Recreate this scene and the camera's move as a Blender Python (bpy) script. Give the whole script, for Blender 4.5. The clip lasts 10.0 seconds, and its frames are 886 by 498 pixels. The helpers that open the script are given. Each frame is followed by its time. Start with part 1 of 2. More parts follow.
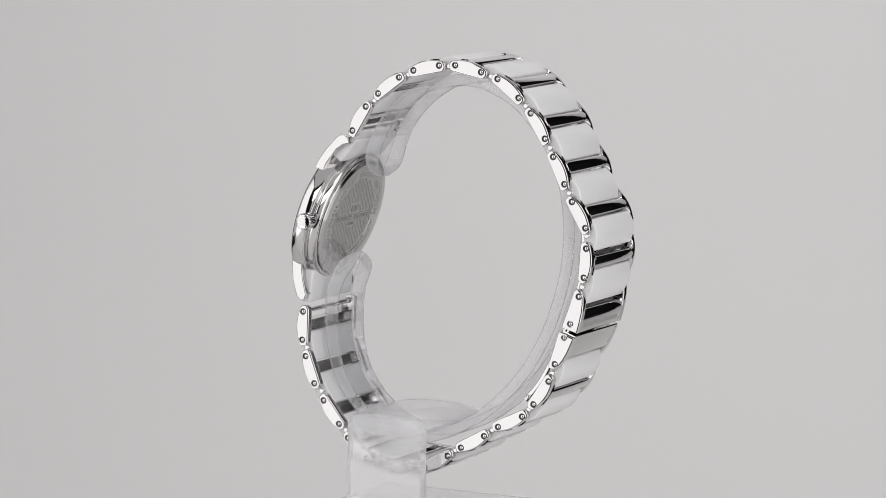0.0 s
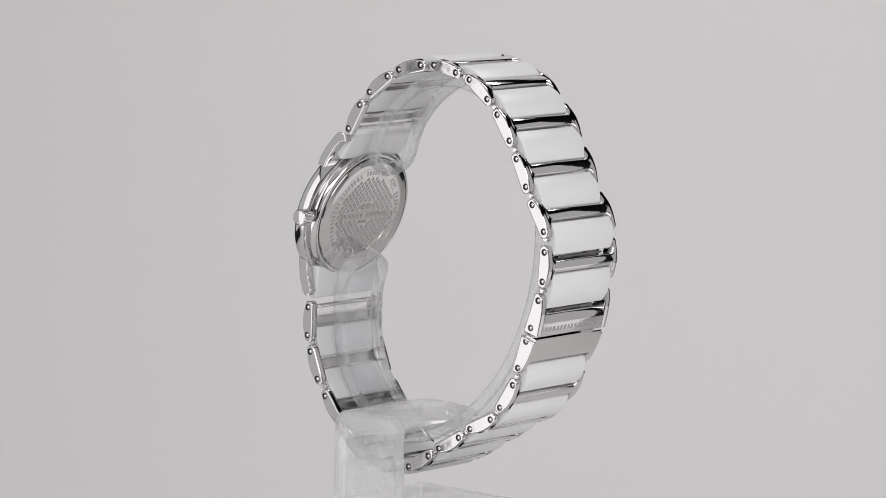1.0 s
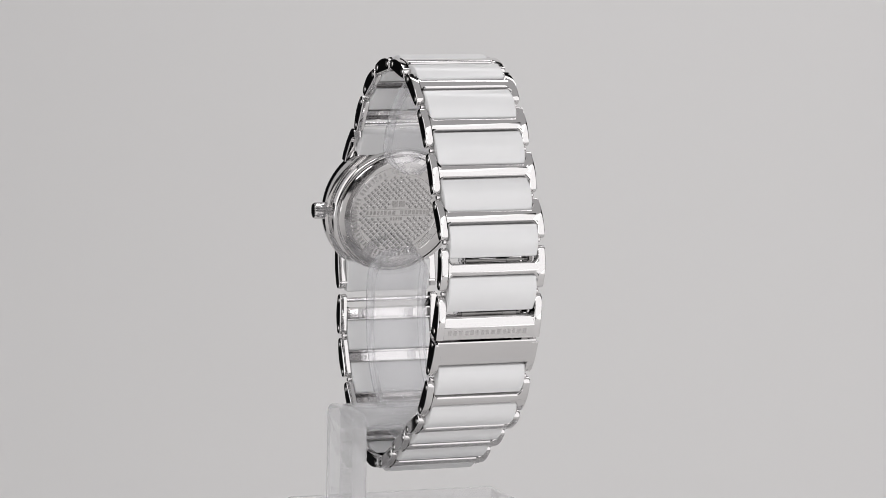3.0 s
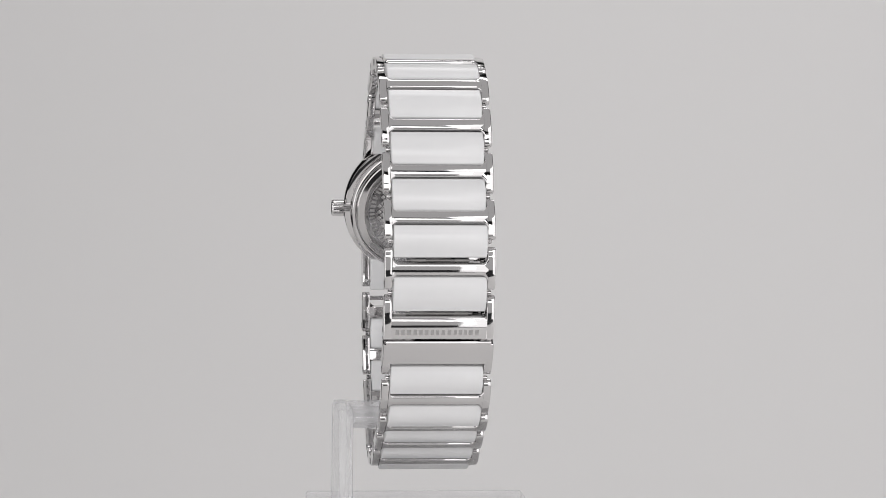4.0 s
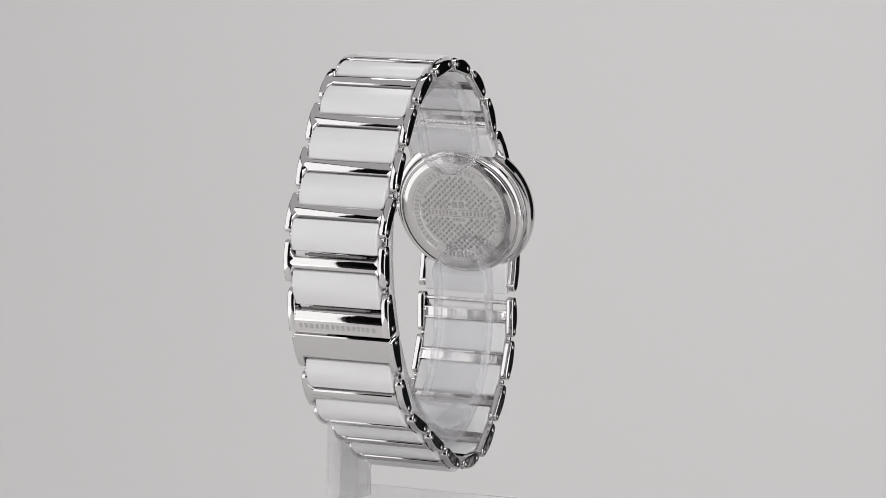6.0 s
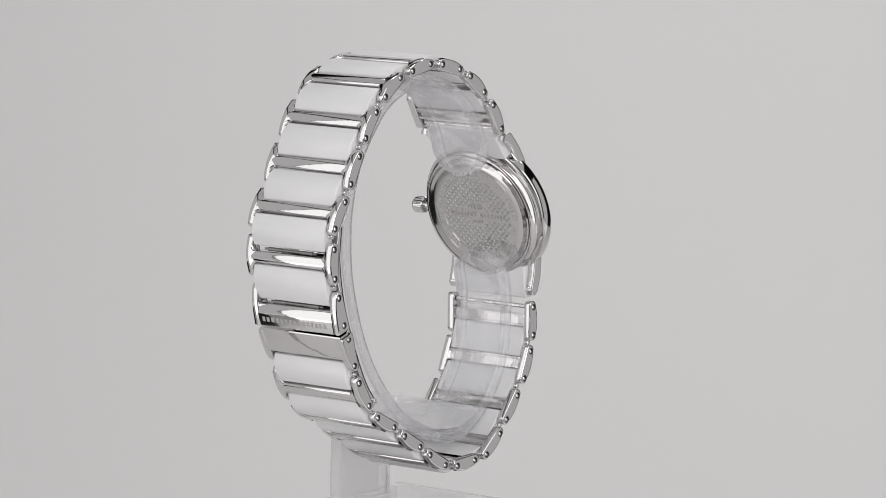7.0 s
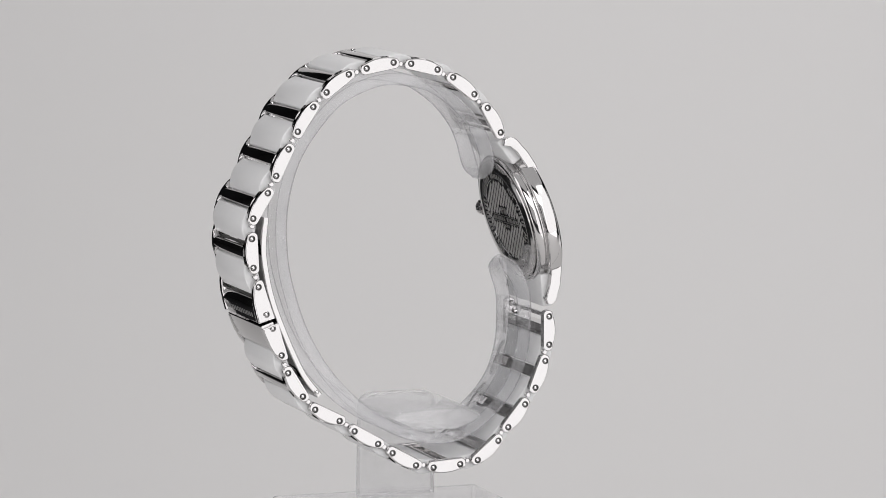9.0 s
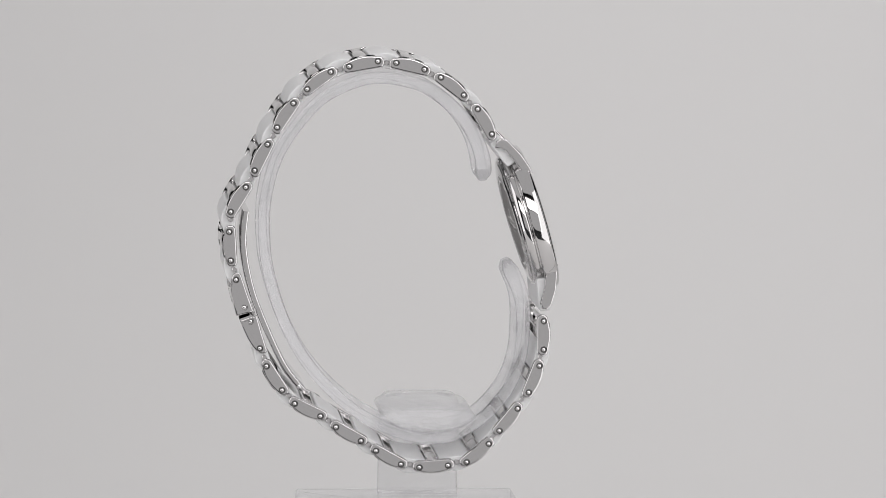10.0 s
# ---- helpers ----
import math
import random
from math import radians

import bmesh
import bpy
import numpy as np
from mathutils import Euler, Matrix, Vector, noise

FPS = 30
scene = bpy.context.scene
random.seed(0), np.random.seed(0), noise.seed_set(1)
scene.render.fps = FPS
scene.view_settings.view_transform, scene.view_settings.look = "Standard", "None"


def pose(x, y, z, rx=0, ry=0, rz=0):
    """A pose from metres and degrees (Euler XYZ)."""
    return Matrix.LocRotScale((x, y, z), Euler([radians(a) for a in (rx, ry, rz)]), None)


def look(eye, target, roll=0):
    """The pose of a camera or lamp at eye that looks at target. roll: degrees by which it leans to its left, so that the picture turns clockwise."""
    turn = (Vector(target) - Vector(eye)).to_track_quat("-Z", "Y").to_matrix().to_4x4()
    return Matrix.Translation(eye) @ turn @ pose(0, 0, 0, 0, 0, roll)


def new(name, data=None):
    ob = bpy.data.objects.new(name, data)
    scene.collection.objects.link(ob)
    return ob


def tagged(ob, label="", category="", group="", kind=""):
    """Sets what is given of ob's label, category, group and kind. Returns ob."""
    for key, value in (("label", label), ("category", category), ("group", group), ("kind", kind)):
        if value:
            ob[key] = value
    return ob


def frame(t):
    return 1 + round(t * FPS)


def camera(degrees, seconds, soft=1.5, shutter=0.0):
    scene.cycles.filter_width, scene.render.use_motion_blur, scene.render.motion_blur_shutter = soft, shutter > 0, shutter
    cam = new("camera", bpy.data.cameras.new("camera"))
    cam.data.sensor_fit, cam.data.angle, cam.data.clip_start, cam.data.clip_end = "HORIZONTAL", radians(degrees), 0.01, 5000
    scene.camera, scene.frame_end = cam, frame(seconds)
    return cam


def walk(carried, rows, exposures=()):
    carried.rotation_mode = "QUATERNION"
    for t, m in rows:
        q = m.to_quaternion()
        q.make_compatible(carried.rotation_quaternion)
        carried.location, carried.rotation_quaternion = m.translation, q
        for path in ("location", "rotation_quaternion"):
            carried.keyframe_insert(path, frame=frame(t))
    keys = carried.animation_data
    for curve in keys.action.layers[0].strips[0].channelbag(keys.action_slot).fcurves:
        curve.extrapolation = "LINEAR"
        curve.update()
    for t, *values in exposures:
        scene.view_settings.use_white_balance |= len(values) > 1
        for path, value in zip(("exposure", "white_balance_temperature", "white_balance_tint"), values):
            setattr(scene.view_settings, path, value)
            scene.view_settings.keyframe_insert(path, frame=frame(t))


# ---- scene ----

# ---- camera: stands still before the turning watch ----
cam = camera(12.637, 10.0, soft=0.85)
EYE_Z = 0.15177
CAM_POSE = pose(0, -0.74296, EYE_Z, 82.6383, -0.9537, -0.0904)
walk(cam, [(0, CAM_POSE), (10, CAM_POSE)], [(0, 0.0), (10, 0.0)])

# turn of the turntable, seconds and degrees
TURN = [(0.0, 63.66), (0.5, 56.42), (1.0, 49.21), (1.5, 42.04), (2.0, 34.88), (2.5, 27.73), (3.0, 20.58),
        (3.5, 13.42), (4.0, 6.25), (4.5, -0.95), (5.0, -8.19), (5.5, -15.46), (6.0, -22.79), (6.5, -30.19),
        (7.0, -37.65), (7.5, -45.19), (8.0, -52.81), (8.5, -60.54), (9.0, -68.37), (9.5, -76.31), (10.0, -84.37)]

# ---- light: a dim room, soft boxes at both sides and above, added fill panels ----
world = bpy.data.worlds.new("studio")
world.use_nodes = True
world.node_tree.nodes["Background"].inputs[0].default_value = (0.9, 0.95, 1.0, 1)
world.node_tree.nodes["Background"].inputs[1].default_value = 0.01
scene.world = world


def soft_box(name, eye, target, wide, high, watts, colour=(1, 0.984, 0.99)):
    lamp = bpy.data.lights.new(name, "AREA")
    lamp.shape, lamp.size, lamp.size_y, lamp.energy, lamp.color = "RECTANGLE", wide, high, watts, colour
    ob = new(name, lamp)
    ob.matrix_world = look(eye, target)
    return ob


# radiance of each box times its face gives its watts
def watts(radiance, wide, high):
    return radiance * math.pi * wide * high


soft_box("soft_box_front_left", (-0.60, -0.34, 0.2), (0, -0.28, 0.2), 0.46, 1.0, watts(1.45, 0.46, 1.0))
soft_box("soft_box_left", (-0.62, 0.13, 0.26), (0, 0.13, 0.26), 0.46, 0.88, watts(0.56, 0.46, 0.88))
soft_box("soft_box_front_right", (0.51, -0.52, 0.32), (0, 0, 0.32), 0.70, 1.24, watts(1.45, 0.70, 1.24))
# weak panel added in place of a grey reflector on the right
soft_box("added_right_panel", (0.66, 0.065, 0.10), (0, 0.065, 0.10), 0.31, 0.8, watts(0.52, 0.31, 0.8))
soft_box("soft_box_key", (-0.05, -1.1, 0.56), (0, 0, 0.05), 1.1, 0.4, watts(2.9, 1.1, 0.4))
# unseen panel, added so steel facing the camera mirrors mid grey
soft_box("added_low_front_panel", (0.0, -1.15, 0.04), (0, 0, 0.05), 1.0, 0.6, watts(0.5, 1.0, 0.6))
soft_box("soft_box_top", (0, -0.2, 1.05), (0, -0.2, 0), 1.7, 1.8, watts(0.5, 1.7, 1.8))
# unseen lamp, added to bring the paper up to its brightness
soft_box("added_backdrop_lamp", (0.28, 0.62, 1.2), (0.28, 1.5, 0.1), 1.2, 0.3, watts(8.75, 1.2, 0.3))


# ---- materials ----
def material(name):
    m = bpy.data.materials.new(name)
    m.use_nodes = True
    return m, m.node_tree.nodes, m.node_tree.links, m.node_tree.nodes["Principled BSDF"]


def fine_relief(nodes, links, shader, scale, strength, distance, detail=4):
    where = nodes.new("ShaderNodeTexCoord")
    n = nodes.new("ShaderNodeTexNoise")
    n.inputs["Scale"].default_value, n.inputs["Detail"].default_value = scale, detail
    links.new(where.outputs["Object"], n.inputs["Vector"])
    b = nodes.new("ShaderNodeBump")
    b.inputs["Strength"].default_value, b.inputs["Distance"].default_value = strength, distance
    links.new(n.outputs["Fac"], b.inputs["Height"])
    links.new(b.outputs["Normal"], shader.inputs["Normal"])
    return n, where


def steel(name, colour, rough, relief=0.06):
    m, nodes, links, s = material(name)
    s.inputs["Metallic"].default_value = 1
    s.inputs["Base Color"].default_value = (*colour, 1)
    n, where = fine_relief(nodes, links, s, 260, relief, 0.0002, 2)
    wear = nodes.new("ShaderNodeTexNoise")
    wear.inputs["Scale"].default_value, wear.inputs["Detail"].default_value = 1400, 6
    links.new(where.outputs["Object"], wear.inputs["Vector"])
    r = nodes.new("ShaderNodeMapRange")
    r.inputs["To Min"].default_value, r.inputs["To Max"].default_value = rough * 0.7, rough * 1.5
    links.new(wear.outputs["Fac"], r.inputs["Value"])
    links.new(r.outputs[0], s.inputs["Roughness"])
    return m


STEEL = steel("polished_steel", (0.63, 0.62, 0.618), 0.06, 0.16)
STEEL_BACK = steel("case_back_steel", (0.55, 0.54, 0.537), 0.07, 0.04)
# dark steel of the spring bars; in pin holes it stands for shade
STEEL_DARK = steel("bar_and_hole_shade_steel", (0.22, 0.215, 0.21), 0.35)
ETCHED = steel("etched_steel", (0.47, 0.46, 0.457), 0.36)
ENGRAVED = steel("shallow_engraved_steel", (0.4, 0.39, 0.385), 0.26)
STEEL_PIN = steel("pin_steel", (0.74, 0.73, 0.73), 0.12)


def ceramic_material():
    m, nodes, links, s = material("white_ceramic")
    n, where = fine_relief(nodes, links, s, 300, 0.03, 0.0002, 2)
    mix = nodes.new("ShaderNodeMix")
    mix.data_type = "RGBA"
    mix.inputs["A"].default_value, mix.inputs["B"].default_value = (0.72, 0.72, 0.725, 1), (0.76, 0.76, 0.76, 1)
    links.new(n.outputs["Fac"], mix.inputs["Factor"])
    links.new(mix.outputs["Result"], s.inputs["Base Color"])
    s.inputs["Roughness"].default_value = 0.3
    s.inputs["IOR"].default_value = 1.6
    return m


CERAMIC = ceramic_material()


def glass_material():
    m, nodes, links, s = material("dark_watch_glass")
    fine_relief(nodes, links, s, 200, 0.01, 0.0002, 2)
    s.inputs["Base Color"].default_value = (0.55, 0.55, 0.56, 1)
    s.inputs["Roughness"].default_value = 0.04
    return m


WATCH_GLASS = glass_material()


def acrylic_material(name, rough, clearness, low, high):
    m, nodes, links, s = material(name)
    s.inputs["Base Color"].default_value = (1.0, 1.0, 1.0, 1)
    s.inputs["Transmission Weight"].default_value = 1
    s.inputs["IOR"].default_value = 1.45
    n, where = fine_relief(nodes, links, s, 170, 0.25, 0.0005, 3)
    haze = nodes.new("ShaderNodeTexNoise")
    haze.inputs["Scale"].default_value, haze.inputs["Detail"].default_value = 130, 5
    links.new(where.outputs["Object"], haze.inputs["Vector"])
    r = nodes.new("ShaderNodeMapRange")
    r.inputs["To Min"].default_value, r.inputs["To Max"].default_value = rough * 0.5, rough * 1.8
    links.new(haze.outputs["Fac"], r.inputs["Value"])
    links.new(r.outputs[0], s.inputs["Roughness"])
    clear = nodes.new("ShaderNodeBsdfTransparent")
    clear.inputs["Color"].default_value = (0.995, 0.995, 1.0, 1)
    mix = nodes.new("ShaderNodeMixShader")
    mix.inputs["Fac"].default_value = clearness
    links.new(s.outputs[0], mix.inputs[1])
    links.new(clear.outputs[0], mix.inputs[2])
    body = nodes.new("ShaderNodeBsdfDiffuse")
    body.inputs["Color"].default_value = (0.93, 0.93, 0.935, 1)
    cloud = nodes.new("ShaderNodeMapRange")
    cloud.inputs["To Min"].default_value, cloud.inputs["To Max"].default_value = low, high
    links.new(haze.outputs["Fac"], cloud.inputs["Value"])
    mix_body = nodes.new("ShaderNodeMixShader")
    links.new(cloud.outputs[0], mix_body.inputs["Fac"])
    links.new(mix.outputs[0], mix_body.inputs[1])
    links.new(body.outputs[0], mix_body.inputs[2])
    links.new(mix_body.outputs[0], nodes["Material Output"].inputs["Surface"])
    return m


ACRYLIC = acrylic_material("clear_acrylic", 0.02, 0.8, 0.0, 0.02)
# hazy edge; its white body also stands in for light caught there
ACRYLIC_EDGE = acrylic_material("hazy_lit_acrylic_edge", 0.1, 0.74, 0.0, 0.15)
ACRYLIC_POST = acrylic_material("thick_acrylic", 0.04, 0.55, 0.12, 0.32)
ACRYLIC_BASE = acrylic_material("base_acrylic", 0.05, 0.7, 0.02, 0.14)


def paper_material(name, low, high, rough=0.9):
    m, nodes, links, s = material(name)
    n, where = fine_relief(nodes, links, s, 60, 0.05, 0.001, 6)
    broad = nodes.new("ShaderNodeTexNoise")
    broad.inputs["Scale"].default_value, broad.inputs["Detail"].default_value = 2.2, 5
    links.new(where.outputs["Object"], broad.inputs["Vector"])
    mix = nodes.new("ShaderNodeMix")
    mix.data_type = "RGBA"
    mix.inputs["A"].default_value, mix.inputs["B"].default_value = (*low, 1), (*high, 1)
    links.new(broad.outputs["Fac"], mix.inputs["Factor"])
    links.new(mix.outputs["Result"], s.inputs["Base Color"])
    s.inputs["Roughness"].default_value = rough
    s.inputs["Specular IOR Level"].default_value = 0.2
    return m


PAPER = paper_material("white_backdrop_paper", (0.77, 0.762, 0.757), (0.80, 0.793, 0.788))
DARK_WALL = paper_material("dark_studio_wall", (0.025, 0.025, 0.027), (0.035, 0.035, 0.037))


# ---- building helpers ----

def finish(name, bm, mat, angle=32):
    bmesh.ops.recalc_face_normals(bm, faces=bm.faces)
    me = bpy.data.meshes.new(name)
    bm.to_mesh(me)
    bm.free()
    for f in me.polygons:
        f.use_smooth = True
    me.set_sharp_from_angle(angle=radians(angle))
    me.materials.append(mat)
    return me


def part(name, me, parent, label="", m=None):
    """One mesh object under a thing or a part."""
    ob = new(name, me)
    ob.parent = parent
    if m is not None:
        ob.matrix_basis = m
    if label:
        tagged(ob, label)
    return ob


def offset_ring(points, d):
    """The closed outline moved inwards by d."""
    n, out = len(points), []
    area = sum(points[i - 1][0] * points[i][1] - points[i][0] * points[i - 1][1] for i in range(n))
    side = 1 if area > 0 else -1
    for i in range(n):
        a, b, c = Vector(points[i - 1]), Vector(points[i]), Vector(points[(i + 1) % n])
        e, f = (b - a).normalized(), (c - b).normalized()
        k = Vector((-(e.y + f.y), e.x + f.x))
        k = k.normalized() if k.length > 1e-9 else Vector((0, 0))
        out.append(tuple(b + k * d * side))
    return out


def prism(bm, outline, x0, x1, bevel=0.12, holes=()):
    """A closed outline in (y, z) pulled along x, with rounded rims and round holes through both ends. Millimetres in, metres out."""
    rings = []
    steps = [(0.0, bevel * 1.25 + 0.02), (0.0, bevel), (0.13 * bevel, 0.5 * bevel), (0.5 * bevel, 0.13 * bevel), (bevel, 0.0)]
    for dx, inset in steps + [(x1 - x0 - s[0], s[1]) for s in reversed(steps)]:
        pts = offset_ring(outline, inset) if inset else outline
        rings.append([bm.verts.new(((x0 + dx) / 1e3, y / 1e3, z / 1e3)) for y, z in pts])
    n = len(outline)
    for a, b in zip(rings, rings[1:]):
        for i in range(n):
            bm.faces.new((a[i], a[(i + 1) % n], b[(i + 1) % n], b[i]))
    if not holes:
        bm.faces.new(rings[0]), bm.faces.new(rings[-1])
        return
    for ring, x, inwards in ((rings[0], x0, 1), (rings[-1], x1, -1)):
        loops = [ring]
        for cy, cz, r in holes:
            loop = [(cy + r * math.cos(a), cz + r * math.sin(a)) for a in (2 * math.pi * i / 14 for i in range(14))]
            rim = [bm.verts.new((x / 1e3, y / 1e3, z / 1e3)) for y, z in loop]
            deep = [bm.verts.new(((x + 0.5 * inwards) / 1e3, y / 1e3, z / 1e3)) for y, z in loop]
            # walls and bottom take the second material, the hole's shade as colour
            for i in range(14):
                bm.faces.new((rim[i], rim[(i + 1) % 14], deep[(i + 1) % 14], deep[i])).material_index = 1
            bm.faces.new(deep).material_index = 1
            loops.append(rim)
        edges = [bm.edges.get((loop[i - 1], loop[i])) for loop in loops for i in range(len(loop))]
        bmesh.ops.triangle_fill(bm, use_beauty=True, use_dissolve=False, edges=edges, normal=(1, 0, 0))


def lathe(bm, profile, steps=64, axis="z", wobble=None):
    """A profile of (radius, height), millimetres, turned about an axis."""
    rings = []
    for r, h in profile:
        if r < 1e-6:
            rings.append([bm.verts.new((0, 0, h / 1e3))])
            continue
        ring = []
        for i in range(steps):
            a = 2 * math.pi * i / steps
            k = r * (wobble(a, r, h) if wobble else 1)
            ring.append(bm.verts.new((k * math.cos(a) / 1e3, k * math.sin(a) / 1e3, h / 1e3)))
        rings.append(ring)
    for a, b in zip(rings, rings[1:]):
        for i in range(steps):
            j = (i + 1) % steps
            if len(a) == 1:
                bm.faces.new((a[0], b[i], b[j]))
            elif len(b) == 1:
                bm.faces.new((a[i], a[j], b[0]))
            else:
                bm.faces.new((a[i], a[j], b[j], b[i]))
    if axis == "x":
        bmesh.ops.rotate(bm, verts=bm.verts, cent=(0, 0, 0), matrix=Matrix.Rotation(radians(90), 3, "Y"))


def rounded(w0, w1, h0, h1, r, bulge=0.0, steps=4, sag=8):
    """A rounded rectangle outline in (y, z); the upper side bulges."""
    pts = []
    for cx, cy, a0 in ((w1 - r, h1 - r, 0), (w0 + r, h1 - r, 90), (w0 + r, h0 + r, 180), (w1 - r, h0 + r, 270)):
        for i in range(steps + 1):
            a = radians(a0 + 90 * i / steps)
            pts.append((cx + r * math.cos(a), cy + r * math.sin(a)))
        if a0 == 0 and bulge:
            for i in range(1, sag):
                k = i / sag
                pts.append((w1 - r + (w0 - w1 + 2 * r) * k, h1 + bulge * 4 * k * (1 - k)))
    return pts


def box(bm, x0, x1, y0, y1, z0, z1):
    bmesh.ops.create_cube(bm, size=1, matrix=Matrix.Translation(((x0 + x1) / 2e3, (y0 + y1) / 2e3, (z0 + z1) / 2e3))
                          @ Matrix.Diagonal(((x1 - x0) / 1e3, (y1 - y0) / 1e3, (z1 - z0) / 1e3, 1)))


# ---- the studio: a paper sweep, an added white board, unseen dark walls ----
def backdrop():
    bm = bmesh.new()
    line = [(y, -0.3) for y in (0.02, 0.3, 0.6)]
    line += [(0.9 + 0.6 * math.sin(a), 0.3 - 0.6 * math.cos(a)) for a in (radians(5 * i) for i in range(19))]
    line += [(1.5, 0.7), (1.5, 1.4)]
    under = [(y + 0.002, z - 0.002) for y, z in line]
    rings = [[bm.verts.new((x, y, z)) for y, z in line + under[::-1]] for x in (-0.57, -0.16, 0.16, 1.1)]
    n = len(rings[0])
    for a, b in zip(rings, rings[1:]):
        for i in range(n):
            bm.faces.new((a[i], a[(i + 1) % n], b[(i + 1) % n], b[i]))
    for ring in (rings[0], rings[-1]):
        for i in range(len(line) - 1):
            bm.faces.new((ring[i], ring[i + 1], ring[n - 2 - i], ring[n - 1 - i]))
    ob = new("backdrop", finish("backdrop", bm, PAPER, 60))
    return tagged(ob, "seamless light grey paper backdrop sweeping up behind the watch", "backdrop", kind="structure")


def reflector_board():
    # unseen board, added and sized by what clasp and case back mirror
    bm = bmesh.new()
    bmesh.ops.create_cube(bm, size=1, matrix=Matrix.Translation((0, -0.2975, -0.3005)) @ Matrix.Diagonal((2.2, 0.625, 0.004, 1)))
    bmesh.ops.bevel(bm, geom=bm.edges[:], offset=0.0008, segments=2, affect="EDGES")
    ob = new("reflector_board", finish("reflector_board", bm, PAPER))
    return tagged(ob, "thin unseen white matte board added for the steel to mirror", "board", kind="structure")


def room_wall(name, size, m):
    bm = bmesh.new()
    bmesh.ops.create_cube(bm, size=1, matrix=Matrix.Diagonal((*size, 1)))
    ob = new(name, finish(name, bm, DARK_WALL))
    ob.matrix_basis = m
    return tagged(ob, "plain dark matte studio wall", "wall", kind="structure")


backdrop(), reflector_board()
room_wall("wall_north", (4.4, 0.1, 3.2), pose(0, 2.25, 0.8))
room_wall("wall_south", (4.4, 0.1, 3.2), pose(0, -2.05, 0.8))
room_wall("wall_east", (0.1, 4.2, 3.2), pose(2.15, 0.1, 0.8))
room_wall("wall_west", (0.1, 4.2, 3.2), pose(-2.15, 0.1, 0.8))
room_wall("ceiling", (4.4, 4.4, 0.1), pose(0, 0.1, 2.45))
room_wall("floor", (4.4, 4.4, 0.1), pose(0, 0.1, -0.3525))


def turntable():
    bm = bmesh.new()
    lathe(bm, [(0, -298.5), (46, -298.5), (46, -295), (38, -290), (38, -3), (40, -2), (40, -0.5), (39.4, 0), (0, 0)], 96)
    ob = new("turntable", finish("turntable", bm, PAPER, 30))
    return tagged(ob, "slim white turntable column under the clear stand", "turntable", kind="structure")


turntable()

# ---- the watch ----
XC = 0.15           # middle of the stand beside the turntable's axis
HALF = 9.92         # half its width
UP = 130.5         # heights below are counted down from here
# middle of each link (y, z) and its slope, from the upper lug over the back to the lower lug
LINKS = [(9.27, -49.88, -59.6), (3.15, -43.39, -36.8), (-4.65, -39.75, -12.5), (-13.28, -39.42, 10.8),
         (-21.45, -42.58, 36.9), (-27.57, -49.06, 56.6), (-31.93, -56.88, 64.2), (-36.05, -64.69, 59.0),
         (-37.48, -73.36, 93.6), (-35.54, -82.13, 107.2), (-32.67, -89.82, 109.4), (-29.06, -97.9, 123.2),
         (-22.83, -103.83, 154.0), (-15.18, -108.33, 151.0), (-7.67, -112.75, 151.5), (0.79, -114.41, 183.9),
         (8.97, -111.85, 220.2), (14.63, -105.55, 231.4), (19.28, -97.89, 249.1), (20.93, -89.65, 271.0)]
PIN = 2.68
UPPER_CLASP, LOWER_CLASP = 9, 10


def mid_x(y, z):
    """Middle of the bracelet, which hangs slightly askew on the stand."""
    return -1.02 + 0.0232 * y - 0.0106 * (UP + z - 50.35)


def along(y, z, slope):
    """Pose in the watch: local y along the bracelet, local z outwards; millimetres and degrees."""
    return pose(mid_x(y, z) / 1e3, y / 1e3, (UP + z) / 1e3, slope)


def plate_outline():
    """Side of a link: bowed outside, straight inside, blunt round ends."""
    return rounded(-3.86, 3.86, -1.2, 0.78, 0.9, 0.52, 6, 10)


def clasp_outline(s):
    """Side of a clasp plate: it thickens to a flat cut where the two halves meet; s is the side of the cut."""
    cut = 3.3 if s > 0 else 3.95
    half = [(cut, -1.35), (cut, 1.7), (cut - 0.15, 1.85), (2.0, 1.8), (0.0, 1.62), (-1.6, 1.3), (-2.9, 0.85), (-3.6, 0.3),
            (-3.88, -0.35), (-3.75, -0.95), (-3.3, -1.2), (0.0, -1.28), (cut - 0.15, -1.45)]
    return half if s > 0 else [(-y, z) for y, z in reversed(half)]


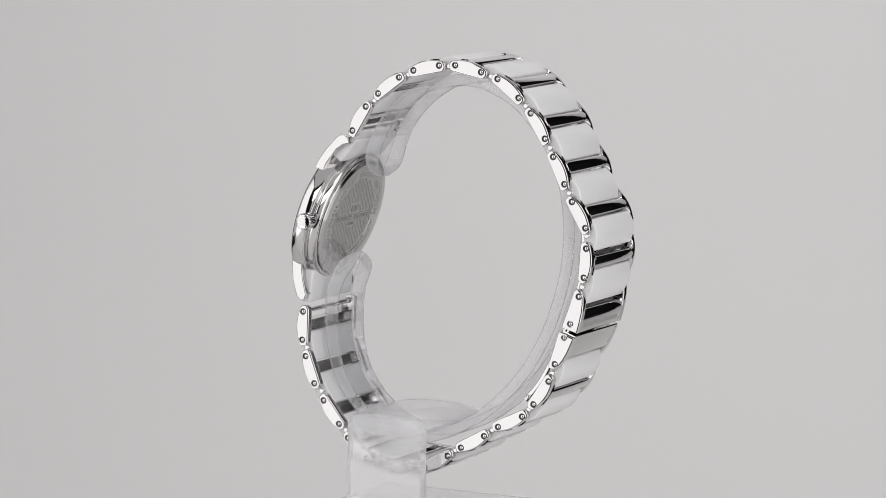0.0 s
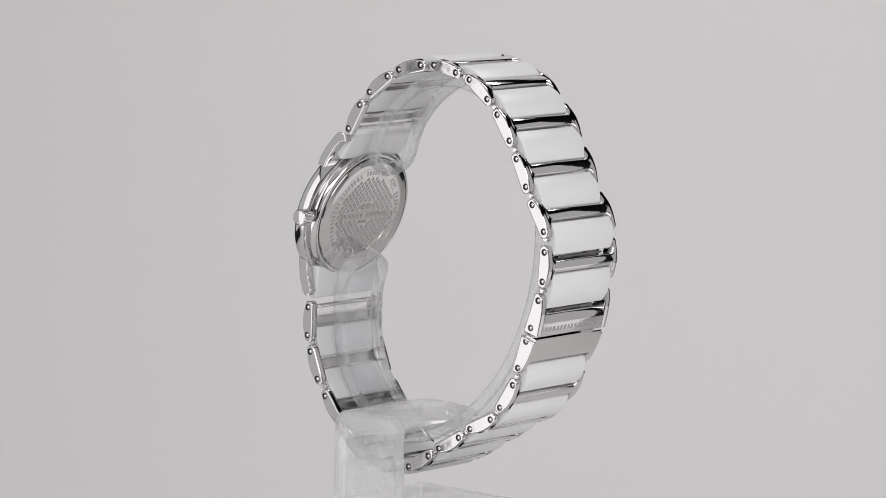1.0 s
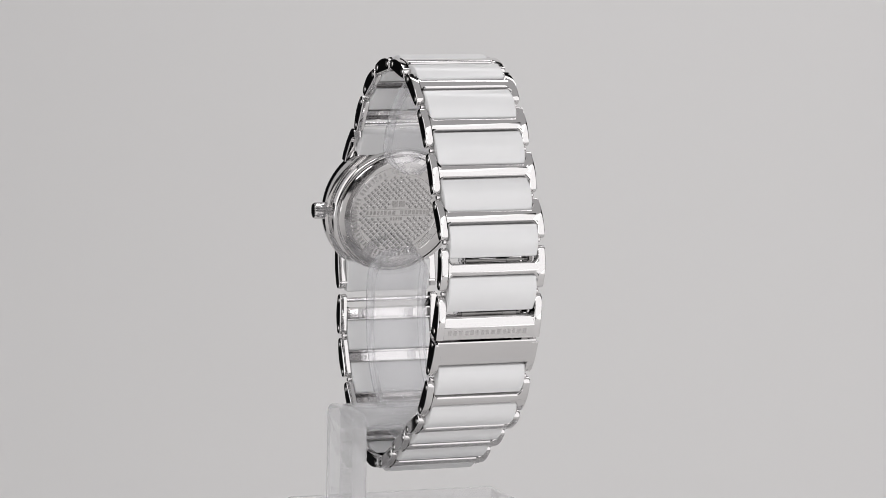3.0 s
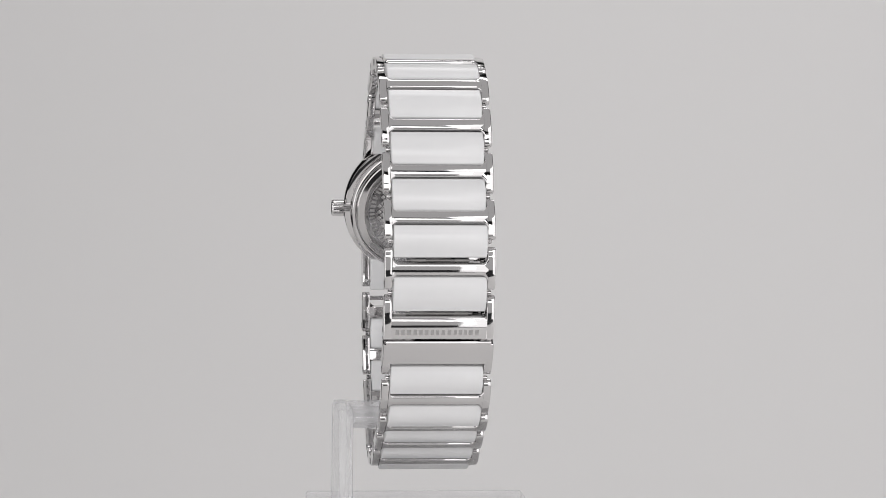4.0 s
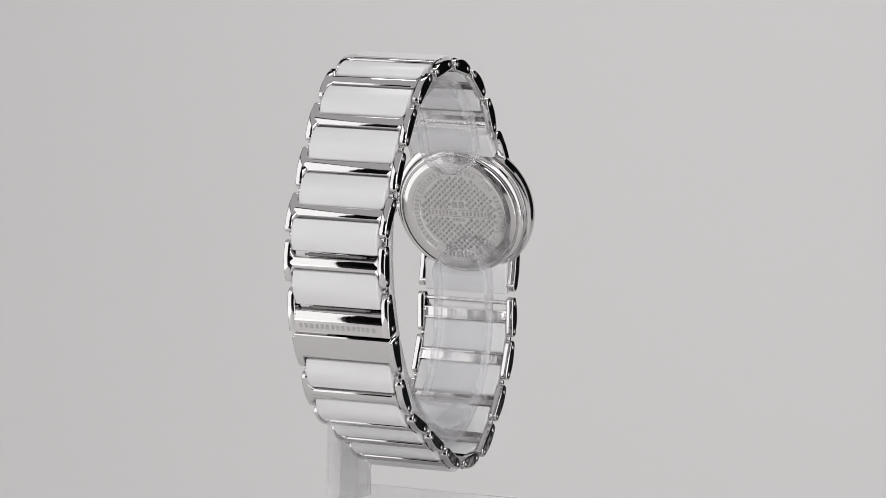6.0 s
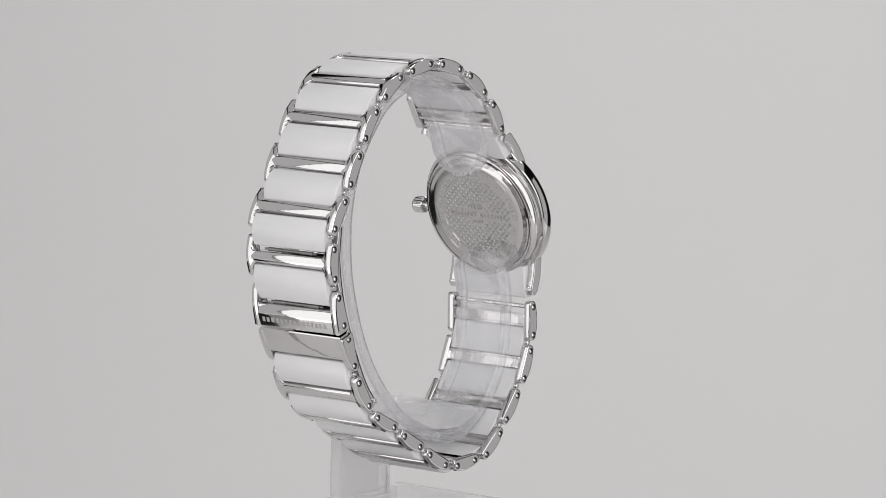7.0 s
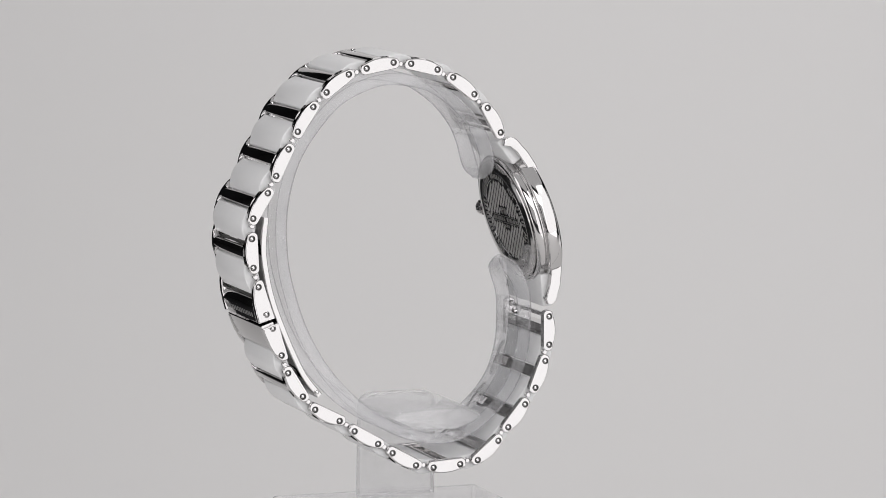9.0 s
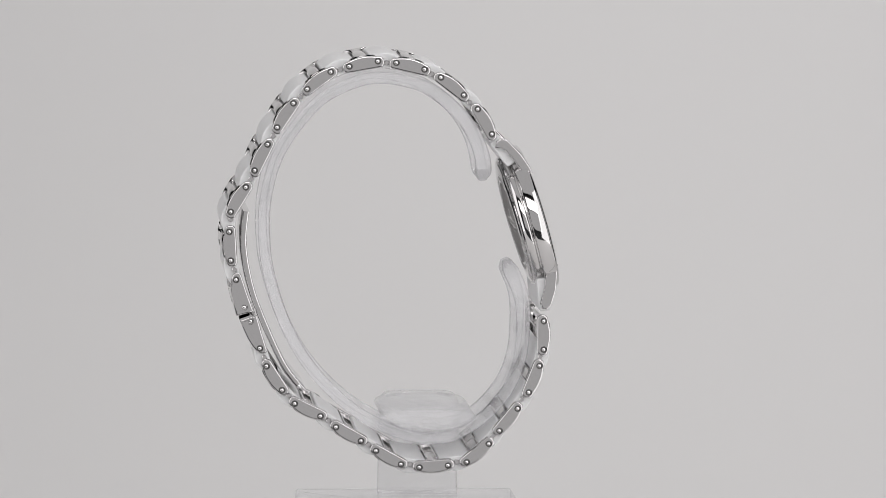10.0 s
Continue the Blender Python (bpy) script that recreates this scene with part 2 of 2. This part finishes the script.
def link_mesh(kind):
    bm = bmesh.new()
    edge = {"plain": plate_outline(), "upper": clasp_outline(-1), "lower": clasp_outline(1)}[kind]
    for x0 in (-HALF, HALF - 1.45):
        prism(bm, edge, x0, x0 + 1.45, 0.24, [(-PIN, 0, 0.64), (PIN, 0, 0.64)])
    inner = HALF - 1.35
    # bar with a rounded back
    ridge = [(-0.8, -0.3), (0.8, -0.3), (0.82, -1.0), (1.05, -1.0), (1.1, 0.35)] + [(1.1 * math.cos(radians(a)), 0.35 + 1.05 * math.sin(radians(a)) ** 0.3) for a in range(6, 180, 12)]
    ridge += [(-1.1, 0.35), (-1.05, -1.0), (-0.82, -1.0)]
    if kind == "plain":
        prism(bm, ridge, -inner, inner, 0.02)
        for sx in (-1, 1):
            # fillets where the bar meets the side plates
            rows = []
            for k in range(7):
                w = 1.25 * (1 - k / 6) ** 2.6
                x = sx * (inner + 0.03 - 0.2 * k)
                rows.append([bm.verts.new((x / 1e3, c * (1 + w) / 1e3, (h - 0.05 * k / 6) / 1e3)) for c, h in ridge if h > 0.3])
            for p, q in zip(rows, rows[1:]):
                for k in range(len(p) - 1):
                    bm.faces.new((p[k], p[k + 1], q[k + 1], q[k]))
    elif kind == "upper":
        prism(bm, [(0.25, -0.6), (0.3, 0.5), (0.2, 0.8), (-0.1, 1.2), (-0.6, 1.5), (-1.2, 1.7), (-1.7, 1.76), (-3.75, 1.74), (-3.93, 1.6), (-3.93, -0.6)], -inner - 0.9, inner + 0.9, 0.1)
    else:
        prism(bm, [(3.75, -0.6), (3.75, 1.7), (3.55, 1.84), (2.0, 1.78), (-0.5, 1.52), (-1.0, 1.36), (-1.15, 0.95), (-1.16, -0.6)], -inner - 0.9, inner + 0.9, 0.1)
    me = finish("link_" + kind, bm, STEEL, 28)
    # second material paints shade into the pin holes of polished plates
    me.materials.append(STEEL_DARK)
    return me


def pin_mesh():
    """A pin that runs across the bracelet; each end is a small dome set in its hole."""
    bm = bmesh.new()
    e = HALF - 0.02
    end = [(0, e + 0.06), (0.22, e + 0.03), (0.36, e - 0.05), (0.43, e - 0.16), (0.43, e - 0.3)]
    lathe(bm, end + [(0.43, e - 1), (0.43, 1 - e)] + [(r, -h) for r, h in reversed(end)], 14, "x")
    return finish("pin", bm, STEEL_PIN)


def spring_bar_mesh():
    bm = bmesh.new()
    lathe(bm, [(0, -6), (0.2, -6), (0.2, -5.2), (0.36, -5.2), (0.36, -2.6), (0.27, -2.5), (0.27, 2.5), (0.36, 2.6), (0.36, 5.2), (0.2, 5.2), (0.2, 6), (0, 6)], 12, "x")
    return finish("spring_bar", bm, STEEL_DARK)


def ceramic_mesh(length, wide=8.38):
    bm = bmesh.new()
    prism(bm, rounded(-length / 2, length / 2, -1.15, 0.85, 0.42, 0.75), -wide, wide, 0.28)
    return finish("ceramic_piece", bm, CERAMIC, 40)


def knuckle_mesh():
    """Short polished barrel between two side plates, with a turned groove."""
    bm = bmesh.new()
    lathe(bm, [(0, -0.6), (0.36, -0.6), (0.46, -0.5), (0.46, -0.1), (0.39, -0.05), (0.39, 0.05), (0.46, 0.1), (0.46, 0.5), (0.36, 0.6), (0, 0.6)], 16, "x")
    return finish("knuckle", bm, STEEL)


watch = tagged(new("wrist_watch"), "polished steel wrist watch with white ceramic bracelet on a clear stand",
               "wrist watch")
frames_of = [along(y, z, a) for y, z, a in LINKS]
link_kinds = {k: link_mesh(k) for k in ("plain", "upper", "lower")}
pin_data = pin_mesh()
for i, m in enumerate(frames_of):
    kind = "upper" if i == UPPER_CLASP else "lower" if i == LOWER_CLASP else "plain"
    name = "bracelet_link" if kind == "plain" else "clasp_plate"
    link = part(name, link_kinds[kind], watch, "" if kind == "plain" else "polished steel folding clasp plate", m)
    for s in (-1, 1):
        part("pin", pin_data, link, "", pose(0, s * PIN / 1e3, 0))

spring_bar = spring_bar_mesh()
knuckle = knuckle_mesh()
for i in range(len(frames_of) - 1):
    if i == UPPER_CLASP:
        continue
    a = frames_of[i] @ Vector((0, -PIN / 1e3, 0))
    b = frames_of[i + 1] @ Vector((0, PIN / 1e3, 0))
    mid, d = (a + b) / 2, a - b
    slope = math.degrees(math.atan2(d.z, d.y))
    gap = d.length * 1e3 + 2 * (PIN - 1.3)
    m = pose(mid.x, mid.y, mid.z, slope)
    if i in (7, 8):
        # a gap shows the spring bar under these two
        down = 0.0 if i == 7 else 0.9
        piece = part("ceramic_piece", ceramic_mesh(gap - 0.7 + down), watch, "", m @ pose(0, (0.35 - down / 2) / 1e3, 0))
        part("spring_bar", spring_bar, watch, "dark steel spring bar", frames_of[i + 1] @ pose(0, (1.52 - down) / 1e3, 0.00035))
    else:
        short = 0.5 if i == LOWER_CLASP else 0.0
        piece = part("ceramic_piece", ceramic_mesh(gap - short), watch, "", m @ pose(0, -short / 2e3, 0))
    for side in (-1, 1):
        part("knuckle", knuckle, piece, "polished steel barrel", pose(side * (HALF - 1.25) / 1e3, 0, -0.0002))

# ---- case ----
TILT = 17.0
CASE = Matrix.Translation((-0.00045, 0.01578, (UP - 69.75) / 1e3)) @ Matrix.Rotation(radians(TILT), 4, "X") @ Matrix.Rotation(radians(-90), 4, "X") @ Matrix.Scale(1.015, 4)


def case_mesh():
    bm = bmesh.new()
    # rim round the back, a groove, then the broad straight flank
    lathe(bm, [(10.9, 0.7), (11.62, 0.7), (11.7, 0.42), (11.95, 0.4), (12.25, 0.6), (12.5, 1.0), (12.62, 1.5), (12.6, 1.9), (12.5, 2.05), (12.52, 2.2), (13.25, 2.22), (13.55, 2.36),
               (13.67, 2.7), (13.68, 3.7), (13.6, 4.5), (13.46, 4.8), (13.1, 5.02), (12.4, 5.2), (11.7, 5.3), (11.5, 5.28), (11.45, 4.7)], 128)
    return finish("case", bm, STEEL, 40)


def case_back_mesh():
    bm = bmesh.new()
    lathe(bm, [(0, 0.06), (7.82, 0.06), (7.87, 0), (9.3, 0), (9.33, -0.03), (9.42, -0.03), (9.45, 0), (10.4, 0), (10.5, 0.02), (11.25, 0.2), (11.42, 0.36), (11.45, 0.75), (11.2, 1.1), (0, 1.1)], 128)
    return finish("case_back", bm, STEEL_BACK, 25)


def crystal_mesh():
    bm = bmesh.new()
    lathe(bm, [(0, 4.6), (11.44, 4.6), (11.44, 5.0), (11.1, 5.18), (6, 5.32), (0, 5.36)], 96)
    return finish("crystal", bm, WATCH_GLASS, 40)


def crown_mesh():
    bm = bmesh.new()
    flute = lambda a, r, h: 1 - (0.045 if r > 1.2 and math.cos(16 * a) < -0.2 else 0)
    lathe(bm, [(0, -1.0), (0.8, -1.0), (0.8, 0.7), (1.4, 0.75), (1.55, 0.9), (1.55, 2.75), (1.35, 3.05), (1.0, 3.14), (0, 3.18)], 96, "x", flute)
    return finish("crown", bm, STEEL, 30)


case = part("case", case_mesh(), watch, "round polished steel case, stepped flank", CASE)
back = part("case_back", case_back_mesh(), case, "engraved steel case back")
part("crystal", crystal_mesh(), case, "flat watch glass")
part("crown", crown_mesh(), case, "fluted steel crown", pose(-0.013, 0, 0.0020, 0, 0, 180))


def engraving(name, build, mat):
    bm = bmesh.new()
    build(bm)
    return part(name, finish(name, bm, mat, 60), back)


def quilted_field(bm):
    """Small raised squares set on edge, with a clear strip for the name."""
    pitch = 1.2
    for j in range(-13, 14):
        for i in range(-7, 8):
            x, y = (i + 0.5 * (j % 2)) * pitch, j * pitch / 2
            if math.hypot(x, y) > 7.4 or (abs(y) < 0.8 and abs(x) < 6.5) or (abs(x) < 1.6 and -2.6 < y < 2.0):
                continue
            bmesh.ops.create_cone(bm, cap_ends=True, segments=4, radius1=0.00051, radius2=0.00030, depth=0.00013,
                                  matrix=pose(x / 1e3, y / 1e3, 0.00003, 180))


def bars(bm, x, end, low, high, wide, z0, z1, rnd):
    """Plain bars, one for each letter that is not spelt out."""
    while x < end:
        w = rnd.uniform(0.8, 1.15) * wide
        box(bm, x, x + w * 0.62, low, high, z0, z1)
        x += w


def name_bars(bm):
    rnd = random.Random(4)
    bars(bm, -6.2, -0.5, -0.4, 0.4, 0.82, 0.02, 0.07, rnd)
    bars(bm, 0.6, 6.0, -0.4, 0.4, 0.82, 0.02, 0.07, rnd)
    for y in (-0.72, 0.6):
        box(bm, -6.4, 6.4, y, y + 0.1, 0.02, 0.07)
    bars(bm, -1.3, 1.2, 1.0, 1.6, 0.5, 0.02, 0.07, rnd)
    for k in (-1.25, 0.15):
        box(bm, k, k + 1.1, -2.35, -1.1, 0.02, 0.07)


RING_RADIUS = 8.55


def ring_bars(bm):
    """Letters round the edge that cannot be read; angles count from the right, downwards as seen from behind."""
    rnd = random.Random(9)
    for start, end in ((-26, 4), (64, 118), (128, 200), (208, 250), (258, 300)):
        a = start
        while a < end:
            w = rnd.uniform(4.5, 6.5)
            bmesh.ops.create_cube(bm, size=1, matrix=pose(0, 0, 0, 0, 0, a) @ pose(RING_RADIUS / 1e3, 0, -0.000005)
                                  @ Matrix.Diagonal((0.0009, RING_RADIUS / 1e3 * radians(w) * 0.55, 0.00003, 1)))
            a += w


def ring_words(bm):
    """The words that can be read, letter by letter along the edge, tops outwards."""
    for word, a in (("ATM", -50), ("ALL STEEL", 13)):
        for letter in word:
            if letter != " ":
                curve = bpy.data.curves.new("letter", "FONT")
                curve.body, curve.size, curve.align_x, curve.extrude = letter, 0.00152, "CENTER", 0.00002
                ob = bpy.data.objects.new("letter", curve)
                me = bpy.data.meshes.new_from_object(ob)
                bpy.data.objects.remove(ob)
                bpy.data.curves.remove(curve)
                # seen from behind, the local y axis points down: turn the letter over
                me.transform(pose(0, 0, -0.00001, 0, 0, a) @ pose((RING_RADIUS - 0.55) / 1e3, 0, 0, 0, 0, 90) @ Matrix.Diagonal((1, -1, 1, 1)))
                bm.from_mesh(me)
                bpy.data.meshes.remove(me)
            a += 5.3


engraving("quilted_pattern", quilted_field, ETCHED)
engraving("engraved_name", name_bars, ENGRAVED)
engraving("engraved_ring", ring_bars, ETCHED)
engraving("engraved_words", ring_words, ETCHED)


def lug_mesh(points, x0, x1):
    bm = bmesh.new()
    prism(bm, points, x0, x1, 0.2)
    return finish("lug", bm, STEEL)


# lugs: outlines in the watch's (y, z)
LUG_TOP = [(11.3, -54.7), (11.5, -53.5), (12.4, -53.05), (13.3, -53.15), (14.0, -53.65), (16.2, -55.95), (17.75, -58.1), (18.4, -59.5), (16.7, -60.0), (16.0, -58.7), (13.9, -55.9), (12.6, -54.9)]
LUG_LOW = [(23.3, -76.2), (23.3, -77.8), (23.1, -81.2), (22.3, -84.0), (21.5, -84.8), (20.6, -84.7), (20.2, -83.8), (20.9, -80.8), (21.2, -78.0), (21.2, -76.4)]
for outline, label in ((LUG_TOP, "upper steel lug"), (LUG_LOW, "lower steel lug")):
    for x0 in (-HALF, HALF - 1.5):
        x1 = x0 + mid_x(*outline[0])
        part("lug", lug_mesh([(y, z + UP) for y, z in outline], x1, x1 + 1.5), watch, label)
part("ceramic_piece", ceramic_mesh(5.6), watch, "", along(13.05, -55.6, -52))
part("ceramic_piece", ceramic_mesh(6.2), watch, "", along(21.05, -82.2, -83))
for y, z in ((12.05, -54.4), (20.55, -83.6)):
    part("lug_pin", pin_data, watch, "", pose(mid_x(y, z) / 1e3, y / 1e3, (UP + z) / 1e3) @ Matrix.Diagonal((0.985, 0.9, 0.9, 1)))


def spline(points, per=8):
    out = []
    for i in range(len(points) - 1):
        p0, p1, p2, p3 = (Vector(points[max(0, min(len(points) - 1, i + k))]) for k in (-1, 0, 1, 2))
        for s in range(per):
            t = s / per
            out.append(0.5 * (2 * p1 + (p2 - p0) * t + (2 * p0 - 5 * p1 + 4 * p2 - p3) * t * t + (3 * p1 - p0 - 3 * p2 + p3) * t ** 3))
    out.append(Vector(points[-1]))
    return out


def ribbon(bm, points, half, thick, round_ends=0.0, corner=0.4, rim=0, swell=0.0):
    """A strip with a rounded section swept along a line in (y, z); with rim, only the bead along that side of it."""
    line = spline(points)
    total = sum((b - a).length for a, b in zip(line, line[1:]))
    run, rings = 0.0, []
    for i, p in enumerate(line):
        if i:
            run += (p - line[i - 1]).length
        d = (line[min(i + 1, len(line) - 1)] - line[max(i - 1, 0)]).normalized()
        n = Vector((-d.y, d.x))
        rest = min(run, total - run)
        k = 1.0
        th = thick * (1 + swell * max(0.0, 1 - rest / 24))
        if round_ends and rest < round_ends:
            q = 1 - rest / round_ends
            k = max(0.3, math.sqrt(max(0.0, 1 - q * q)))
            th = th * max(0.45, math.sqrt(max(0.0, 1 - max(0, q - 0.6) ** 2 / 0.16)))
        h, t = (0.55 if rim else half * k), th / 2
        aside = rim * (half * k - 0.5)
        r = min(corner, t * 0.8)
        ring = []
        for cx, cz, a0 in ((h - r, t - r, 0), (-h + r, t - r, 90), (-h + r, -t + r, 180), (h - r, -t + r, 270)):
            for s in range(4):
                a = radians(a0 + 30 * s)
                x, o = cx + r * math.cos(a), cz + r * math.sin(a)
                q = p + n * o
                ring.append(bm.verts.new(((XC + aside + x) / 1e3, q.x / 1e3, (UP + q.y) / 1e3)))
        rings.append(ring)
    for a, b in zip(rings, rings[1:]):
        for i in range(len(a)):
            bm.faces.new((a[i], a[(i + 1) % len(a)], b[(i + 1) % len(a)], b[i]))
    bm.faces.new(rings[0]), bm.faces.new(rings[-1])


def clasp_blade():
    bm = bmesh.new()
    ribbon(bm, [(-34.5, -67.0), (-34.9, -73.4), (-33.4, -81.4), (-30.5, -89.0), (-27.0, -96.2), (-23.7, -100.4)], 6.6, 1.15, 0, 0.2)
    blade = part("clasp_blade", finish("clasp_blade", bm, STEEL), watch, "long bent steel blade of the folding clasp")
    part("pin", pin_data, blade, "", pose(XC / 1e3, -0.02435, (UP - 99.7) / 1e3) @ Matrix.Diagonal((0.707, 0.9, 0.9, 1)))


clasp_blade()


def clasp_bars():
    bm = bmesh.new()
    bars(bm, -7.8, 6.6, -0.45, 0.45, 1.05, -0.05, 0.012, random.Random(11))
    part("engraved_name", finish("engraved_name", bm, ETCHED, 60), watch, "", frames_of[UPPER_CLASP] @ pose(0, -0.0025, 0.00175, -0.6))


clasp_bars()

# ---- the stand ----
stand = tagged(new("display_stand"), "clear acrylic watch stand with an open ring on a flat post", "display stand")
RING = [(9.9, -61.6), (9.2, -56.6), (7.4, -52.2), (4.4, -48.3), (0.6, -45.2), (-3.8, -43.1), (-11.6, -42.3), (-19.6, -45.4),
        (-25.0, -50.8), (-28.9, -57.2), (-30.9, -65), (-31.0, -73), (-29.8, -80), (-26.6, -89), (-21.4, -97.3), (-13.6, -104.6),
        (-4.5, -109), (3.3, -109.6), (9.8, -106.2), (14.6, -100.8), (16.9, -95), (17.5, -89), (17.1, -83), (14.4, -76.6)]


def stand_ring():
    bm = bmesh.new()
    ribbon(bm, RING, 5.75, 2.2, 5.4, 0.5, 0, 0.4)
    ring = part("ring", finish("ring", bm, ACRYLIC, 50), stand, "open clear acrylic ring")
    # beads along both edges: haze, plus edge highlights put into a whiter material
    for side in (-1, 1):
        bm = bmesh.new()
        ribbon(bm, RING, 5.75, 2.24, 5.4, 0.5, side, 0.4)
        part("hazy_lit_edge", finish("hazy_lit_edge", bm, ACRYLIC_EDGE, 50), ring, "hazy rounded edge of the acrylic ring, whitened for caught light")


def stand_post():
    bm = bmesh.new()
    top, low = UP - 104.2, UP - 124.2
    outline = []
    for y, z, a0 in ((5.4, top - 2.4, 0), (-5.1, top - 2.4, 90)):
        for i in range(6):
            a = radians(a0 + 18 * i)
            outline.append((y + 2.4 * math.cos(a), z + 2.4 * math.sin(a)))
    outline += [(-7.5, low), (7.8, low)]
    prism(bm, outline, -17.0, -14.2, 0.5)
    return part("post", finish("post", bm, ACRYLIC_POST, 40), stand, "flat clear acrylic post")


def stand_tongue():
    bm = bmesh.new()
    top = [(8.8 * math.cos(a), -106.0 + 1.9 * math.sin(a) ** 0.7) for a in (radians(15 * i) for i in range(13))]
    prism(bm, [(y + 0.2, z + UP) for y, z in top + [(-4.6, -107.9), (3.4, -108.3), (7.2, -107.2)]], -14.2, 5.6, 0.4)
    return part("tongue", finish("tongue", bm, ACRYLIC_POST, 40), stand, "clear acrylic tongue that carries the ring")


def stand_base():
    bm = bmesh.new()
    prism(bm, [(y, z) for y, z in rounded(-23, 19, 0.0, UP - 124.2, 0.6)], -21, 21, 0.6)
    return part("base", finish("base", bm, ACRYLIC_BASE, 40), stand, "thick clear acrylic base plate")


stand_ring(), stand_post(), stand_tongue(), stand_base()


# ---- motion: watch and stand turn together on the table ----
def motions():
    for thing in (watch, stand):
        walk(thing, [(t, pose(0, 0, 0, 0, 0, a)) for t, a in TURN])


motions()
